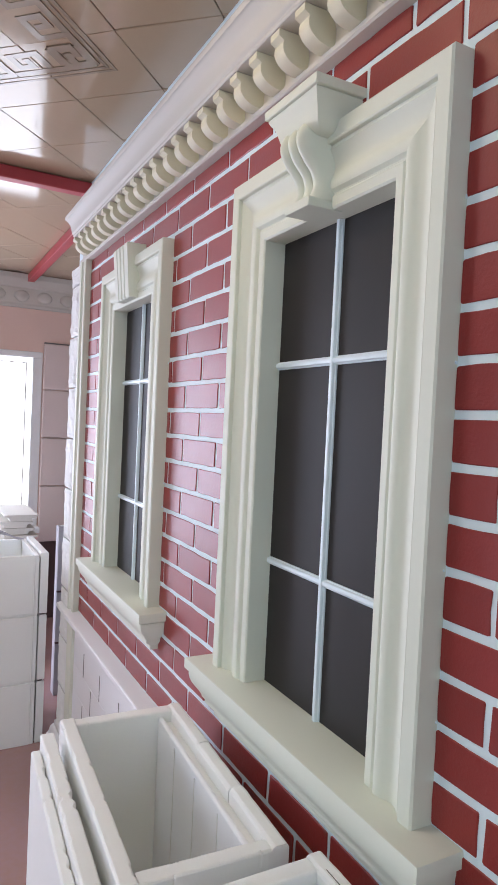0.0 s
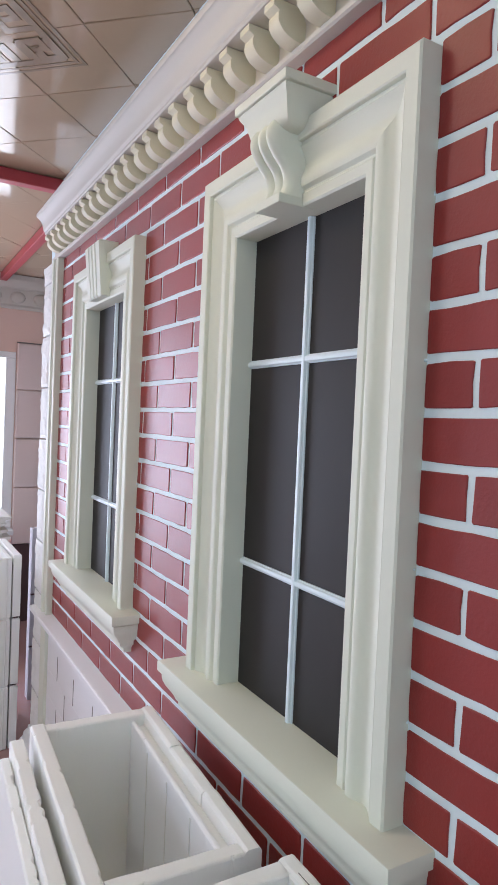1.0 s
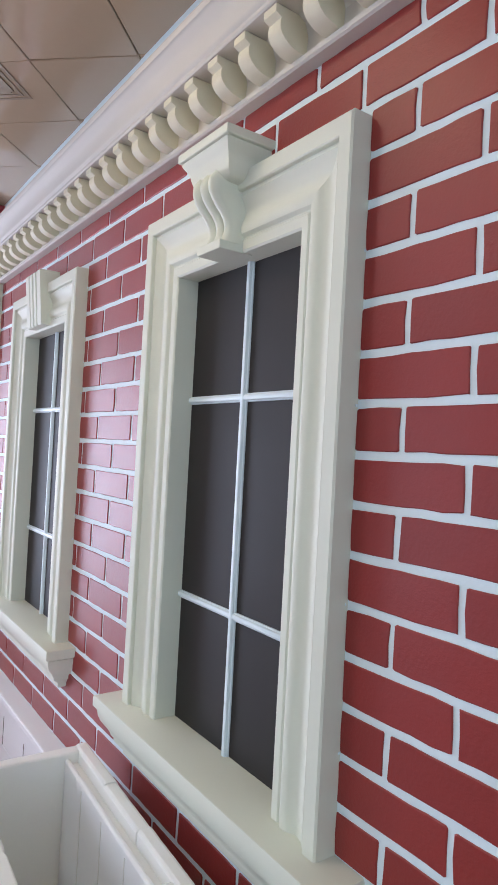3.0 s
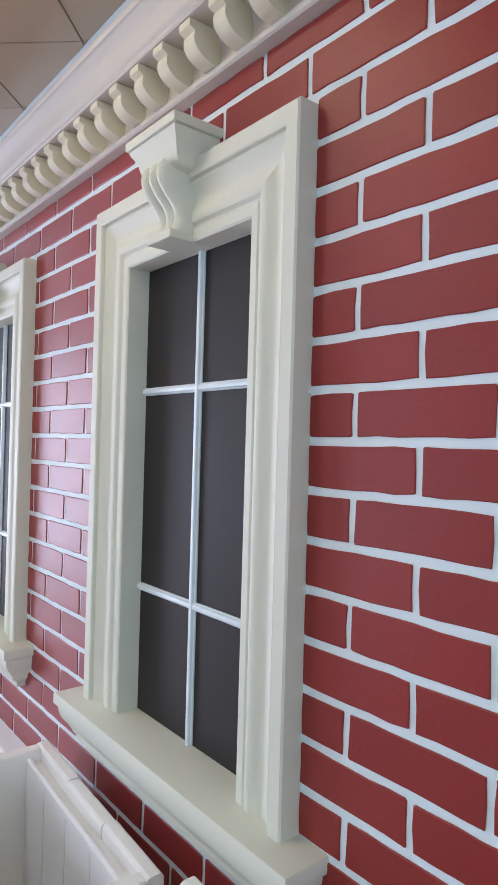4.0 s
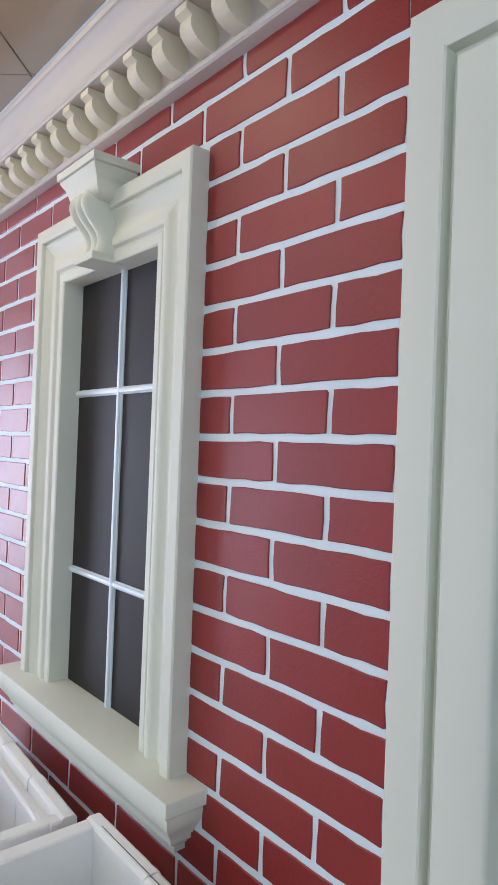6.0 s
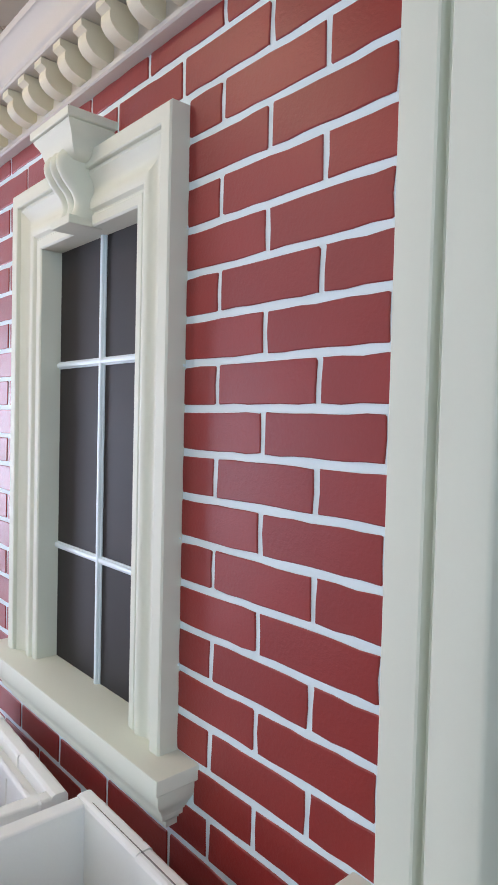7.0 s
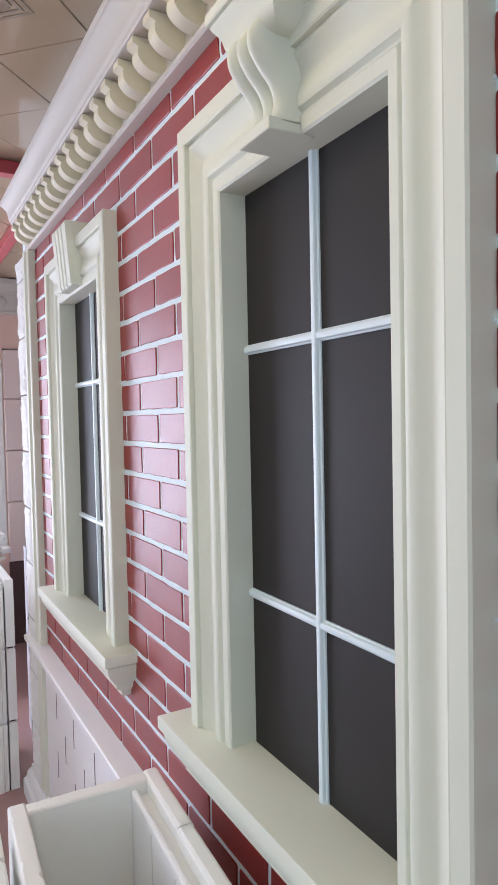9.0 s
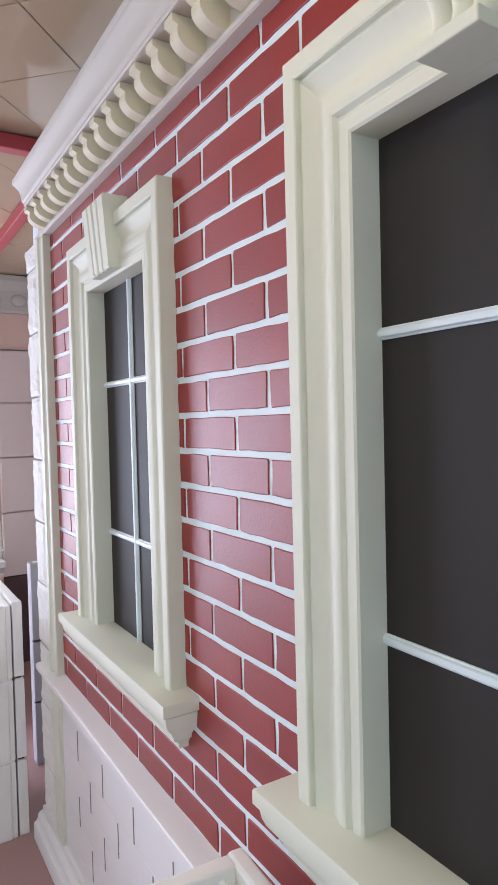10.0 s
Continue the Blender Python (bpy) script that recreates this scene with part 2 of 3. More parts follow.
def ribbed_key(c):
    """A tapered keystone with upright ribs."""
    out = [(-0.070, 0.02), (-0.069, 0.0), (-0.036, 0.0), (-0.034, 0.006), (-0.026, 0.006), (-0.024, 0.0), (-0.004, 0.0), (-0.002, 0.006), (0.008, 0.006), (0.010, 0.0),
           (0.030, 0.0), (0.032, 0.006), (0.038, 0.006), (0.040, 0.0), (0.069, 0.0), (0.070, 0.02)]
    bm = bmesh.new()
    rows = []
    for z, k, xf in ((1.850, 1.04, 0.650), (1.854, 1.06, 0.646), (2.020, 1.13, 0.632), (2.025, 1.11, 0.635)):
        rows.append([bm.verts.new((W, c + out[0][0] * k, z))] + [bm.verts.new((xf + d * 0.9, c + y * k, z)) for y, d in out] + [bm.verts.new((W, c + out[-1][0] * k, z))])
    for a, b in zip(rows, rows[1:]):
        for i in range(len(a) - 1):
            bm.faces.new((a[i], a[i + 1], b[i + 1], b[i]))
    bm.faces.new(rows[0])
    bm.faces.new(rows[-1])
    return bm


CENTRES = (1.0525, 2.178, -0.055)
BARS_Z = (1.163, 1.582)
for i, c in enumerate(CENTRES):
    mould = BROAD if i == 2 else MOULD
    win = thing("window_%d" % (i + 1), "blind dark-paned window with cream moulded surround on red brick" if i != 1 else "blind dark-paned window with a ribbed keystone on red brick", "window", "windows of the brick wall", "structure")
    for s in (-1, 1):
        part("jamb", jamb(c, s, mould), CREAM, win, "cream moulded side casing", True)
    part("lintel", lintel(c, mould), CREAM, win, "cream moulded head casing", True)
    part("window_sill", sill(c), CREAM, win, "cream stepped sill", True)
    if i == 1:
        part("keystone", ribbed_key(c + 0.002), CREAM, win, "cream keystone with upright ribs")
    elif i == 0:
        ks = part("keystone", scroll_corbel(c + 0.002), CREAM, win, "cream scroll-shaped keystone with three ribs", True)
        foot = box(0.627, W, c - 0.0385, c + 0.0425, HEAD - 0.002, 1.858, 0.002)
        part("foot", foot, CREAM, ks)
        part("cap", corbel_cap(c - 0.007), CREAM, ks, "cream flared cap", True)
    zs = (SILL - 0.01, *BARS_Z, HEAD + 0.02)
    for a, b in zip(zs, zs[1:]):
        for y0, y1 in ((c - OPEN - 0.01, c), (c, c + OPEN + 0.01)):
            part("pane", box(GLASS, GLASS + 0.005, y0 + 0.0005, y1 - 0.0005, a + 0.0005, b - 0.0005), PANE, win, "matt dark grey pane")
    part("muntin", muntin(c, SILL - 0.002, c, HEAD + 0.002), BAR, win, "white upright glazing bar", True)
    for z in BARS_Z:
        part("muntin", muntin(c - OPEN - 0.004, z, c + OPEN + 0.004, z, 0.0083, 0.86), BAR, win, "white cross glazing bar", True)

# ---------- the brick wall: backing with joints, bricks at the end of the file ----------
END, LEDGE, EAVE, START = 2.83, 0.604, 2.119, -1.2
wall_e = thing("wall_east", "red painted brick wall with wide white joints", "wall", kind="structure")
bm = bmesh.new()
cuts = []
for c in sorted(CENTRES):
    cuts += [(c - HALF + 0.03, c + HALF - 0.03)]
y = START
for a, b in cuts:
    block(bm, W, W + 0.16, y, a, FLOOR, CEIL + 0.1)
    block(bm, W, W + 0.16, a, b, FLOOR, SILL - 0.02)
    block(bm, W, W + 0.16, a, b, TOP - 0.03, CEIL + 0.1)
    block(bm, GLASS + 0.03, W + 0.16, a, b, SILL - 0.02, TOP - 0.03)
    y = b
block(bm, W, W + 0.16, y, 3.07, FLOOR, CEIL + 0.1)
part("joints", bm, MORTAR, wall_e, "white painted mortar joints")

# ---------- cornice ----------
cor = thing("cornice", "white plaster cornice with a row of scroll brackets", "cornice", kind="structure")
Y0C, Y1C = -1.2, 2.81
cor.location.z = EAVE - 2.135
strip = [(W, 2.135), (0.676, 2.136), (0.672, 2.139), (0.672, 2.148), (0.675, 2.151), (0.682, 2.153), (0.684, 2.185), (0.676, 2.205), (0.660, 2.2125), (W, 2.2125)]
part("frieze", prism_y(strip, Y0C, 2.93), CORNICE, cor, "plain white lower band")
crown = [(W, 2.213), (0.614, 2.213), (0.611, 2.216), (0.611, 2.222), (0.607, 2.225)]
crown += curve_pts([(0.605, 2.228), (0.6025, 2.244), (0.597, 2.259), (0.586, 2.271), (0.581, 2.275)], 4)
crown += [(0.578, 2.276), (0.576, 2.279), (0.576, 2.290), (0.579, 2.294), (W, 2.294)]
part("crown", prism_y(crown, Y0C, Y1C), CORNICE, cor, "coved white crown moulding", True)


def scroll_bracket():
    """An upright block over a rounded scroll, seen from the side as an S."""
    side = [(0.690, 2.2115), (0.616, 2.2115), (0.616, 2.199), (0.622, 2.196)] + curve_pts([(0.6275, 2.193), (0.626, 2.186), (0.627, 2.175), (0.636, 2.163), (0.650, 2.155), (0.664, 2.1515), (0.672, 2.151)], 4) + [(0.690, 2.152)]
    bm = prism_y(side, -0.0165, 0.0165)
    return bm


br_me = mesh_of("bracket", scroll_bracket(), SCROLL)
smooth(br_me, 40)
y = 0.792 - 0.0878 * 16
while y < 2.86:
    ob = new("bracket", br_me)
    ob.parent = cor
    ob.location = (0, y, 0)
    y += 0.0878

# ---------- corner strip and quoins at the end of the wall ----------
trim = thing("trim_corner", "cream upright moulding at the wall's corner", "moulding", kind="structure")
prof = [(W, 2.83), (0.675, 2.83), (0.672, 2.833), (0.672, 2.850), (0.678, 2.856), (0.680, 2.870), (0.674, 2.882), (0.668, 2.886), (0.668, 2.912), (0.672, 2.916), (W, 2.916)]
bm = bmesh.new()
a = [bm.verts.new((x, yy, LEDGE - 0.01)) for x, yy in prof]
b = [bm.verts.new((x, yy, EAVE + 0.001)) for x, yy in prof]
for i in range(len(prof)):
    j = (i + 1) % len(prof)
    bm.faces.new((a[i], a[j], b[j], b[i]))
bm.faces.new(b)
part("moulding", bm, CREAM, trim)

quoins = thing("quoin_column", "column of rough split-faced white stones at the wall's corner", "quoins", kind="structure")


def rough_stone(y0, y1, z0, z1, x0, seed):
    bm = bmesh.new()
    ny, nz = 7, 14
    r = random.Random(seed)
    grid = []
    for i in range(ny + 1):
        row = []
        for jj in range(nz + 1):
            yy, zz = y0 + (y1 - y0) * i / ny, z0 + (z1 - z0) * jj / nz
            edge = min(i, ny - i, jj, nz - jj)
            d = 0.0 if edge == 0 else 0.005 + 0.006 * noise.noise(Vector((yy * 28, zz * 28, seed))) + 0.004 * noise.noise(Vector((yy * 90, zz * 90, seed)))
            row.append(bm.verts.new((x0 - d, yy, zz)))
        grid.append(row)
    for i in range(ny):
        for jj in range(nz):
            bm.faces.new((grid[i][jj], grid[i + 1][jj], grid[i + 1][jj + 1], grid[i][jj + 1]))
    # the face round the corner
    far = [[bm.verts.new((x0 + 0.26 * q / 4, y1 + (0 if q == 4 else 0.006 + 0.009 * noise.noise(Vector((q * 3.1, zz.co.z * 25, seed)))) * (1 if 0 < k2 < nz else 0.2), zz.co.z)) for q in range(1, 5)] for k2, zz in enumerate(grid[-1])]
    for k2 in range(nz):
        r0, r1 = [grid[-1][k2], *far[k2]], [grid[-1][k2 + 1], *far[k2 + 1]]
        for q in range(4):
            bm.faces.new((r0[q], r1[q], r1[q + 1], r0[q + 1]))
    back0, back1 = [bm.verts.new((W + 0.02, y0, z)) for z in (z0, z1)]
    bm.faces.new([back0, *grid[0], back1][::1])
    bm.faces.new([g[0] for g in grid] + [far[0][q] for q in range(4)] + [back0])
    bm.faces.new([g[-1] for g in grid] + [far[-1][q] for q in range(4)] + [back1])
    return bm


z, n = FLOOR + 0.10, 0
while z < EAVE - 0.05:
    h = min(0.228, EAVE + 0.0 - z)
    part("stone", rough_stone(2.918, 3.060 + 0.012 * (n % 2), z + 0.004, z + h - 0.004, 0.672, n * 7.3), ROCK, quoins)
    z, n = z + h, n + 1

# ---------- plinth under the bricks ----------
plinth = thing("plinth", "white plinth with ledge, grooved panel and base moulding", "plinth", kind="structure")
ledge = [(W + 0.01, LEDGE), (0.656, LEDGE - 0.006), (0.646, LEDGE - 0.008), (0.643, LEDGE - 0.012), (0.643, LEDGE - 0.026)]
ledge += curve_pts([(0.648, LEDGE - 0.029), (0.652, LEDGE - 0.040), (0.662, LEDGE - 0.052), (0.672, LEDGE - 0.057)], 4) + [(0.676, LEDGE - 0.060), (0.676, LEDGE - 0.072), (W + 0.01, LEDGE - 0.072)]
part("ledge", prism_y(ledge, START, 3.02), PANEL, plinth, "white moulded ledge", True)
base = [(W + 0.01, FLOOR), (0.640, FLOOR), (0.637, FLOOR + 0.003), (0.637, FLOOR + 0.060), (0.640, FLOOR + 0.066)]
base += curve_pts([(0.646, FLOOR + 0.068), (0.652, FLOOR + 0.078), (0.655, FLOOR + 0.092), (0.664, FLOOR + 0.102)], 4) + [(0.672, FLOOR + 0.104), (0.674, FLOOR + 0.120), (W + 0.01, FLOOR + 0.122)]
part("base_moulding", prism_y(base, START, 3.12), PANEL, plinth, "white moulded base", True)
pz0, pz1 = FLOOR + 0.12, LEDGE - 0.07
for q in range(6):
    za, zb = max(pz0, 0.4835 - (q + 1) * 0.109), (pz1 if q == 0 else 0.4835 - q * 0.109)
    part("panel", box(0.686, W + 0.01, START, 2.83, za + 0.0004, zb - 0.0004, 0.0016), PANEL, plinth, "smooth white panel board")
part("stile", box(0.672, W + 0.01, 2.83, 2.917, pz0, pz1, 0.003), CREAM, plinth, "cream upright stile")
# upright joints of the panel, in half-bond
bm = bmesh.new()
for r in range(6):
    for q in range(9):
        yy = 2.652 - q * 0.246 - (0.123 if r % 2 else 0)
        zt = 0.478 - r * 0.109
        if yy > 0.6 and zt - 0.098 > pz0:
            block(bm, 0.6845, 0.688, yy - 0.0018, yy + 0.0018, zt - 0.098, zt)
part("joint", bm, GROOVE, plinth, "thin dark upright joints")

# ---------- floor, ceiling, the other walls ----------
XL, YB, YF = -2.6, 5.1, -2.3
floor = tagged(part("floor", box(XL - 0.2, 2.6, YF - 0.2, YB + 0.2, FLOOR - 0.1, FLOOR), FLOORM), "glossy reddish-brown floor", "floor", kind="structure")
import itertools

bm = bmesh.new()
block(bm, XL - 0.2, 2.6, YF - 0.2, YB + 0.2, CEIL + 0.012, CEIL + 0.12)
TS, U0, V0 = 0.30, 2.665 / math.sqrt(2), 1.715 / math.sqrt(2)
rt = random.Random(4)


def from_uv(u, v, z):
    return Vector(((u - v) / math.sqrt(2), (u + v) / math.sqrt(2), z))


for iu in range(-24, 16):
    for iv in range(-18, 20):
        uc, vc = U0 + (iu + 0.5) * TS, V0 + (iv + 0.5) * TS
        p = from_uv(uc, vc, 0)
        if not (XL < p.x < 2.5 and YF < p.y < YB):
            continue
        ta, tb = rt.gauss(0, 0.006), rt.gauss(0, 0.006)
        rings = []
        for e, dz in ((0.1493, 0.010), (0.1493, 0.002), (0.1475, 0.0)):
            rings.append([bm.verts.new(from_uv(uc + a * e, vc + b * e, CEIL + dz + a * e * ta + b * e * tb)) for a, b in ((-1, -1), (1, -1), (1, 1), (-1, 1))])
        for r0, r1 in zip(rings, rings[1:]):
            for q in range(4):
                bm.faces.new((r0[q], r0[(q + 1) % 4], r1[(q + 1) % 4], r1[q]))
        bm.faces.new(rings[-1])
ceiling = tagged(part("ceiling", bm, TILE), "glossy beige square ceiling tiles laid diagonally", "ceiling", kind="structure")


strokes = itertools.count()


def key_line(bm, u0, v0, u1, v1, w=0.009):
    dz = 0.0014 + 0.00012 * (next(strokes) % 16)
    a, b = min(u0, u1) - w / 2, max(u0, u1) + w / 2
    c, d = min(v0, v1) - w / 2, max(v0, v1) + w / 2
    lo = [bm.verts.new(from_uv(u, v, CEIL - dz)) for u, v in ((a, c), (b, c), (b, d), (a, d))]
    hi = [bm.verts.new(from_uv(u, v, CEIL + 0.001)) for u, v in ((a, c), (b, c), (b, d), (a, d))]
    bm.faces.new(lo)
    for q in range(4):
        bm.faces.new((lo[q], lo[(q + 1) % 4], hi[(q + 1) % 4], hi[q]))


bm = bmesh.new()
ue, ve = 2.479 / math.sqrt(2), 1.417 / math.sqrt(2)
for off in (0.0, 0.018):
    key_line(bm, ue - off, ve + off, ue - off, ve + 0.62)
    key_line(bm, ue - off, ve + off, ue - 0.62, ve + off)
for n in range(4):
    for turned in (0, 1):
        s = 0.05 + n * 0.135
        pts = [(0.04, s), (0.125, s), (0.125, s + 0.085), (0.070, s + 0.085), (0.070, s + 0.045), (0.097, s + 0.045)]
        pts2 = [(0.04, s), (0.04, s + 0.135)]
        for line in (pts, pts2):
            for p, q in zip(line, line[1:]):
                if turned:
                    p, q = p[::-1], q[::-1]
                key_line(bm, ue - p[0], ve + p[1], ue - q[0], ve + q[1], 0.021)
key = tagged(part("key_pattern", bm, KEY), "brown meander pattern printed on the ceiling tiles", "pattern", kind="structure")

# fittings for these unseen lamps; the second and third are added fill
for lx, ly, watts, tone in LAMPS:
    lamp = thing("unseen_ceiling_lamp", "unseen square white-framed panel lamp set in the ceiling", "lamp", "ceiling lamps")
    part("frame", box(lx - 0.17, lx + 0.17, ly - 0.17, ly + 0.17, CEIL - 0.014, CEIL - 0.003, 0.003), WHITEPL, lamp)
    part("diffuser", box(lx - 0.15, lx + 0.15, ly - 0.15, ly + 0.15, CEIL - 0.018, CEIL - 0.0145), PANELGLOW, lamp, "lit opal diffuser")

# red steel beams under the ceiling
for nm, bmx in (("beam_cross", box(XL, 1.2, 2.89, 2.945, CEIL - 0.055, CEIL - 0.004, 0.004)), ("beam_long", box(0.765, 0.815, 3.08, YB, CEIL - 0.055, CEIL - 0.004, 0.004))):
    tagged(part(nm, bmx, REDSTEEL), "red painted square steel beam under the ceiling", "beam", "ceiling beams", "structure")


def wall_with_hole(name, axis, at, thick, lo, hi, hole, mat, label):
    """A wall across y (axis 'y') or x, with one opening (a0, a1, z0, z1)."""
    bm = bmesh.new()
    a0, a1, z0, z1 = hole
    t0, t1 = min(at, at + thick), max(at, at + thick)
    for p, q, b, c in ((lo, a0, FLOOR, CEIL + 0.1), (a1, hi, FLOOR, CEIL + 0.1), (a0, a1, FLOOR, z0), (a0, a1, z1, CEIL + 0.1)):
        if axis == 'y':
            block(bm, p, q, t0, t1, b, c)
        else:
            block(bm, t0, t1, p, q, b, c)
    return tagged(part(name, bm, mat), label, "wall", kind="structure")


BW = (-0.06, 0.905, 0.60, 1.912)
DOOR = (-1.92, -0.18, FLOOR, 2.15)
bm = bmesh.new()
for xa, xb, za, zb in ((XL - 0.2, DOOR[0], FLOOR, CEIL + 0.1), (DOOR[0], DOOR[1], DOOR[3], CEIL + 0.1), (DOOR[1], BW[0], FLOOR, CEIL + 0.1), (BW[0], BW[1], FLOOR, BW[2]), (BW[0], BW[1], BW[3], CEIL + 0.1), (BW[1], 2.6, FLOOR, CEIL + 0.1)):
    block(bm, xa, xb, YB, YB + 0.2, za, zb)
tagged(part("wall_north", bm, PINK), "pale pink painted wall with a bright window", "wall", kind="structure")
wall_with_hole("wall_west", 'x', XL, -0.2, YF, YB, (-2.0, 0.6, 0.6, 2.3), PALE, "pale painted wall with a wide window")
wall_with_hole("wall_south", 'y', YF, -0.2, XL - 0.2, 2.6, (-2.05, 0.25, 0.95, 2.38), PALE, "pale painted wall with a window")
tagged(part("wall_return", box(W + 0.16, 2.6, 2.91, 3.07, FLOOR, CEIL + 0.1), PALE), "plain wall turning the corner", "wall", kind="structure")
tagged(part("wall_far_east", box(2.6, 2.8, YF, YB + 0.2, FLOOR, CEIL + 0.1), PALE), "plain pale wall", "wall", kind="structure")
tagged(part("wall_south_east", box(W + 0.16, 2.6, START - 0.1, START, FLOOR, CEIL + 0.1), PALE), "plain pale wall", "wall", kind="structure")
for nm, b in (("backdrop_north", box(-3, 2, 5.9, 5.92, -0.3, 2.6)), ("backdrop_west", box(-3.6, -3.58, -2.8, 1.4, 0.0, 2.8)), ("backdrop_south", box(-2.8, 1.0, -3.1, -3.08, 0.0, 2.8))):
    tagged(part(nm, b, SKYGLOW if nm == "backdrop_north" else DIMGLOW), "bright overcast daylight outside the window", "sky", kind="structure")

# window in the far wall
bwin = thing("window_back", "bright white-framed window in the pink wall", "window", kind="structure")
x0, x1, z0, z1 = BW
for nm, b in (("window_frame", box(x0, x1, YB - 0.012, YB + 0.1, z1 - 0.045, z1 + 0.0, 0.004)), ("window_frame", box(x0, x1, YB - 0.012, YB + 0.1, z0, z0 + 0.045, 0.004)),
              ("window_frame", box(x1 - 0.07, x1, YB - 0.012, YB + 0.1, z0 + 0.045, z1 - 0.045, 0.004)), ("window_frame", box(x0, x0 + 0.07, YB - 0.012, YB + 0.1, z0 + 0.045, z1 - 0.045, 0.004)),
              ("mullion", box(0.30, 0.35, YB + 0.02, YB + 0.08, z0 + 0.045, z1 - 0.045, 0.004))):
    part(nm, b, WHITEPL, bwin, "white plastic frame")
part("gasket", box(x1 - 0.112, x1 - 0.107, YB + 0.03, YB + 0.04, z0 + 0.05, z1 - 0.08), GROOVE, bwin, "dark seal line")
part("gasket", box(0.351, x1 - 0.107, YB + 0.03, YB + 0.04, z1 - 0.085, z1 - 0.08), GROOVE, bwin, "dark seal line")
part("window_sill", box(x0, x1, YB - 0.14, YB + 0.02, z0 - 0.04, z0, 0.006), WHITEPL, bwin, "white sill board")

# block courses beside that window, with the cornice and the dark skirting
blocks = thing("block_pilaster", "pale grey stone-block facing beside the window", "wall facing", kind="structure")
for za, zb in ((0.475, 0.899), (0.905, 1.266), (1.272, 1.630), (1.636, 1.980)):
    part("block", box(0.912, 1.9, YB - 0.035, YB, za, zb, 0.008), GREYWALL, blocks)
part("joint", box(0.912, 1.9, YB - 0.030, YB, 1.981, 1.989), GROOVE, blocks, "thin brown joint line")
tagged(part("baseboard", box(0.912, 1.9, YB - 0.03, YB, FLOOR, 0.47, 0.004), DARK), "dark red-brown skirting", "skirting", kind="structure")
bc = thing("cornice_back", "white plaster cornice with egg-shaped relief", "cornice", kind="structure")
cp = [(YB, 2.18), (YB - 0.03, 2.18), (YB - 0.034, 2.195), (YB - 0.03, 2.21), (YB - 0.045, 2.32), (YB - 0.06, 2.33), (YB - 0.09, 2.38), (YB - 0.10, 2.415), (YB, 2.415)]
bm = bmesh.new()
a = [bm.verts.new((-2.5, yy, zz)) for yy, zz in cp]
b = [bm.verts.new((2.5, yy, zz)) for yy, zz in cp]
for i in range(len(cp)):
    j = (i + 1) % len(cp)
    bm.faces.new((a[i], a[j], b[j], b[i]))
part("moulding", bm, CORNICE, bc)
bc.location.z = 0.05
egg_bm = bmesh.new()
bmesh.ops.create_uvsphere(egg_bm, u_segments=12, v_segments=8, radius=0.5)
for v in egg_bm.verts:
    v.co = Vector((v.co.x * 0.11, v.co.y * 0.05, v.co.z * 0.085))
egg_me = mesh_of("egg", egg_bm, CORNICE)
smooth(egg_me, 180)
for q in range(14):
    ob = new("egg", egg_me)
    ob.parent = bc
    ob.location = (-0.75 + q * 0.165, YB - 0.036, 2.265)

# ---------- hollow foam columns and boards ----------


def notched_board(x0, x1, y0, y1, z0, z1, seed, cut=0.0045, rim=0.004):
    """An upright board with a rounded top edge, bitten here and there."""
    r = random.Random(seed)
    n = 90
    long_y = (y1 - y0) > (x1 - x0)
    bite = [[0.0] * (n + 1), [0.0] * (n + 1)]
    for k in (0, 1):
        for _ in range(int(cut * 1100)):
            at, span, deep = r.randrange(2, n - 4), r.choice((1, 1, 2, 2, 3, 5)), r.uniform(0.15, 0.75) * cut
            for i in range(at, min(n, at + span)):
                bite[k][i] = max(bite[k][i], deep * r.uniform(0.7, 1.0))
    bm = bmesh.new()
    rows = []
    for i in range(n + 1):
        f = i / n
        wave = 0.0010 * noise.noise(Vector((f * 6, seed, 0)))
        ring = []
        for k in (0, 1):
            s = 1 if k == 0 else -1
            off = bite[k][i]
            side = []
            for inset, z in ((0.0, z0), (0.0, z1 - 0.03 - cut), (off * 0.5, z1 - rim - off), (off + rim * 0.35, z1 - rim * 0.35 - off * 0.35 + wave), (off + rim, z1 + wave)):
                if long_y:
                    side.append(bm.verts.new(((x0 if k == 0 else x1) + s * inset, y0 + (y1 - y0) * f, z)))
                else:
                    side.append(bm.verts.new((x0 + (x1 - x0) * f, (y0 if k == 0 else y1) + s * inset, z)))
            ring.append(side)
        rows.append(ring[0] + ring[1][::-1])
    m = len(rows[0])
    for a, b in zip(rows, rows[1:]):
        for q in range(m):
            bm.faces.new((a[q], a[(q + 1) % m], b[(q + 1) % m], b[q]))
    bm.faces.new(rows[0])
    bm.faces.new(rows[-1])
    return bm


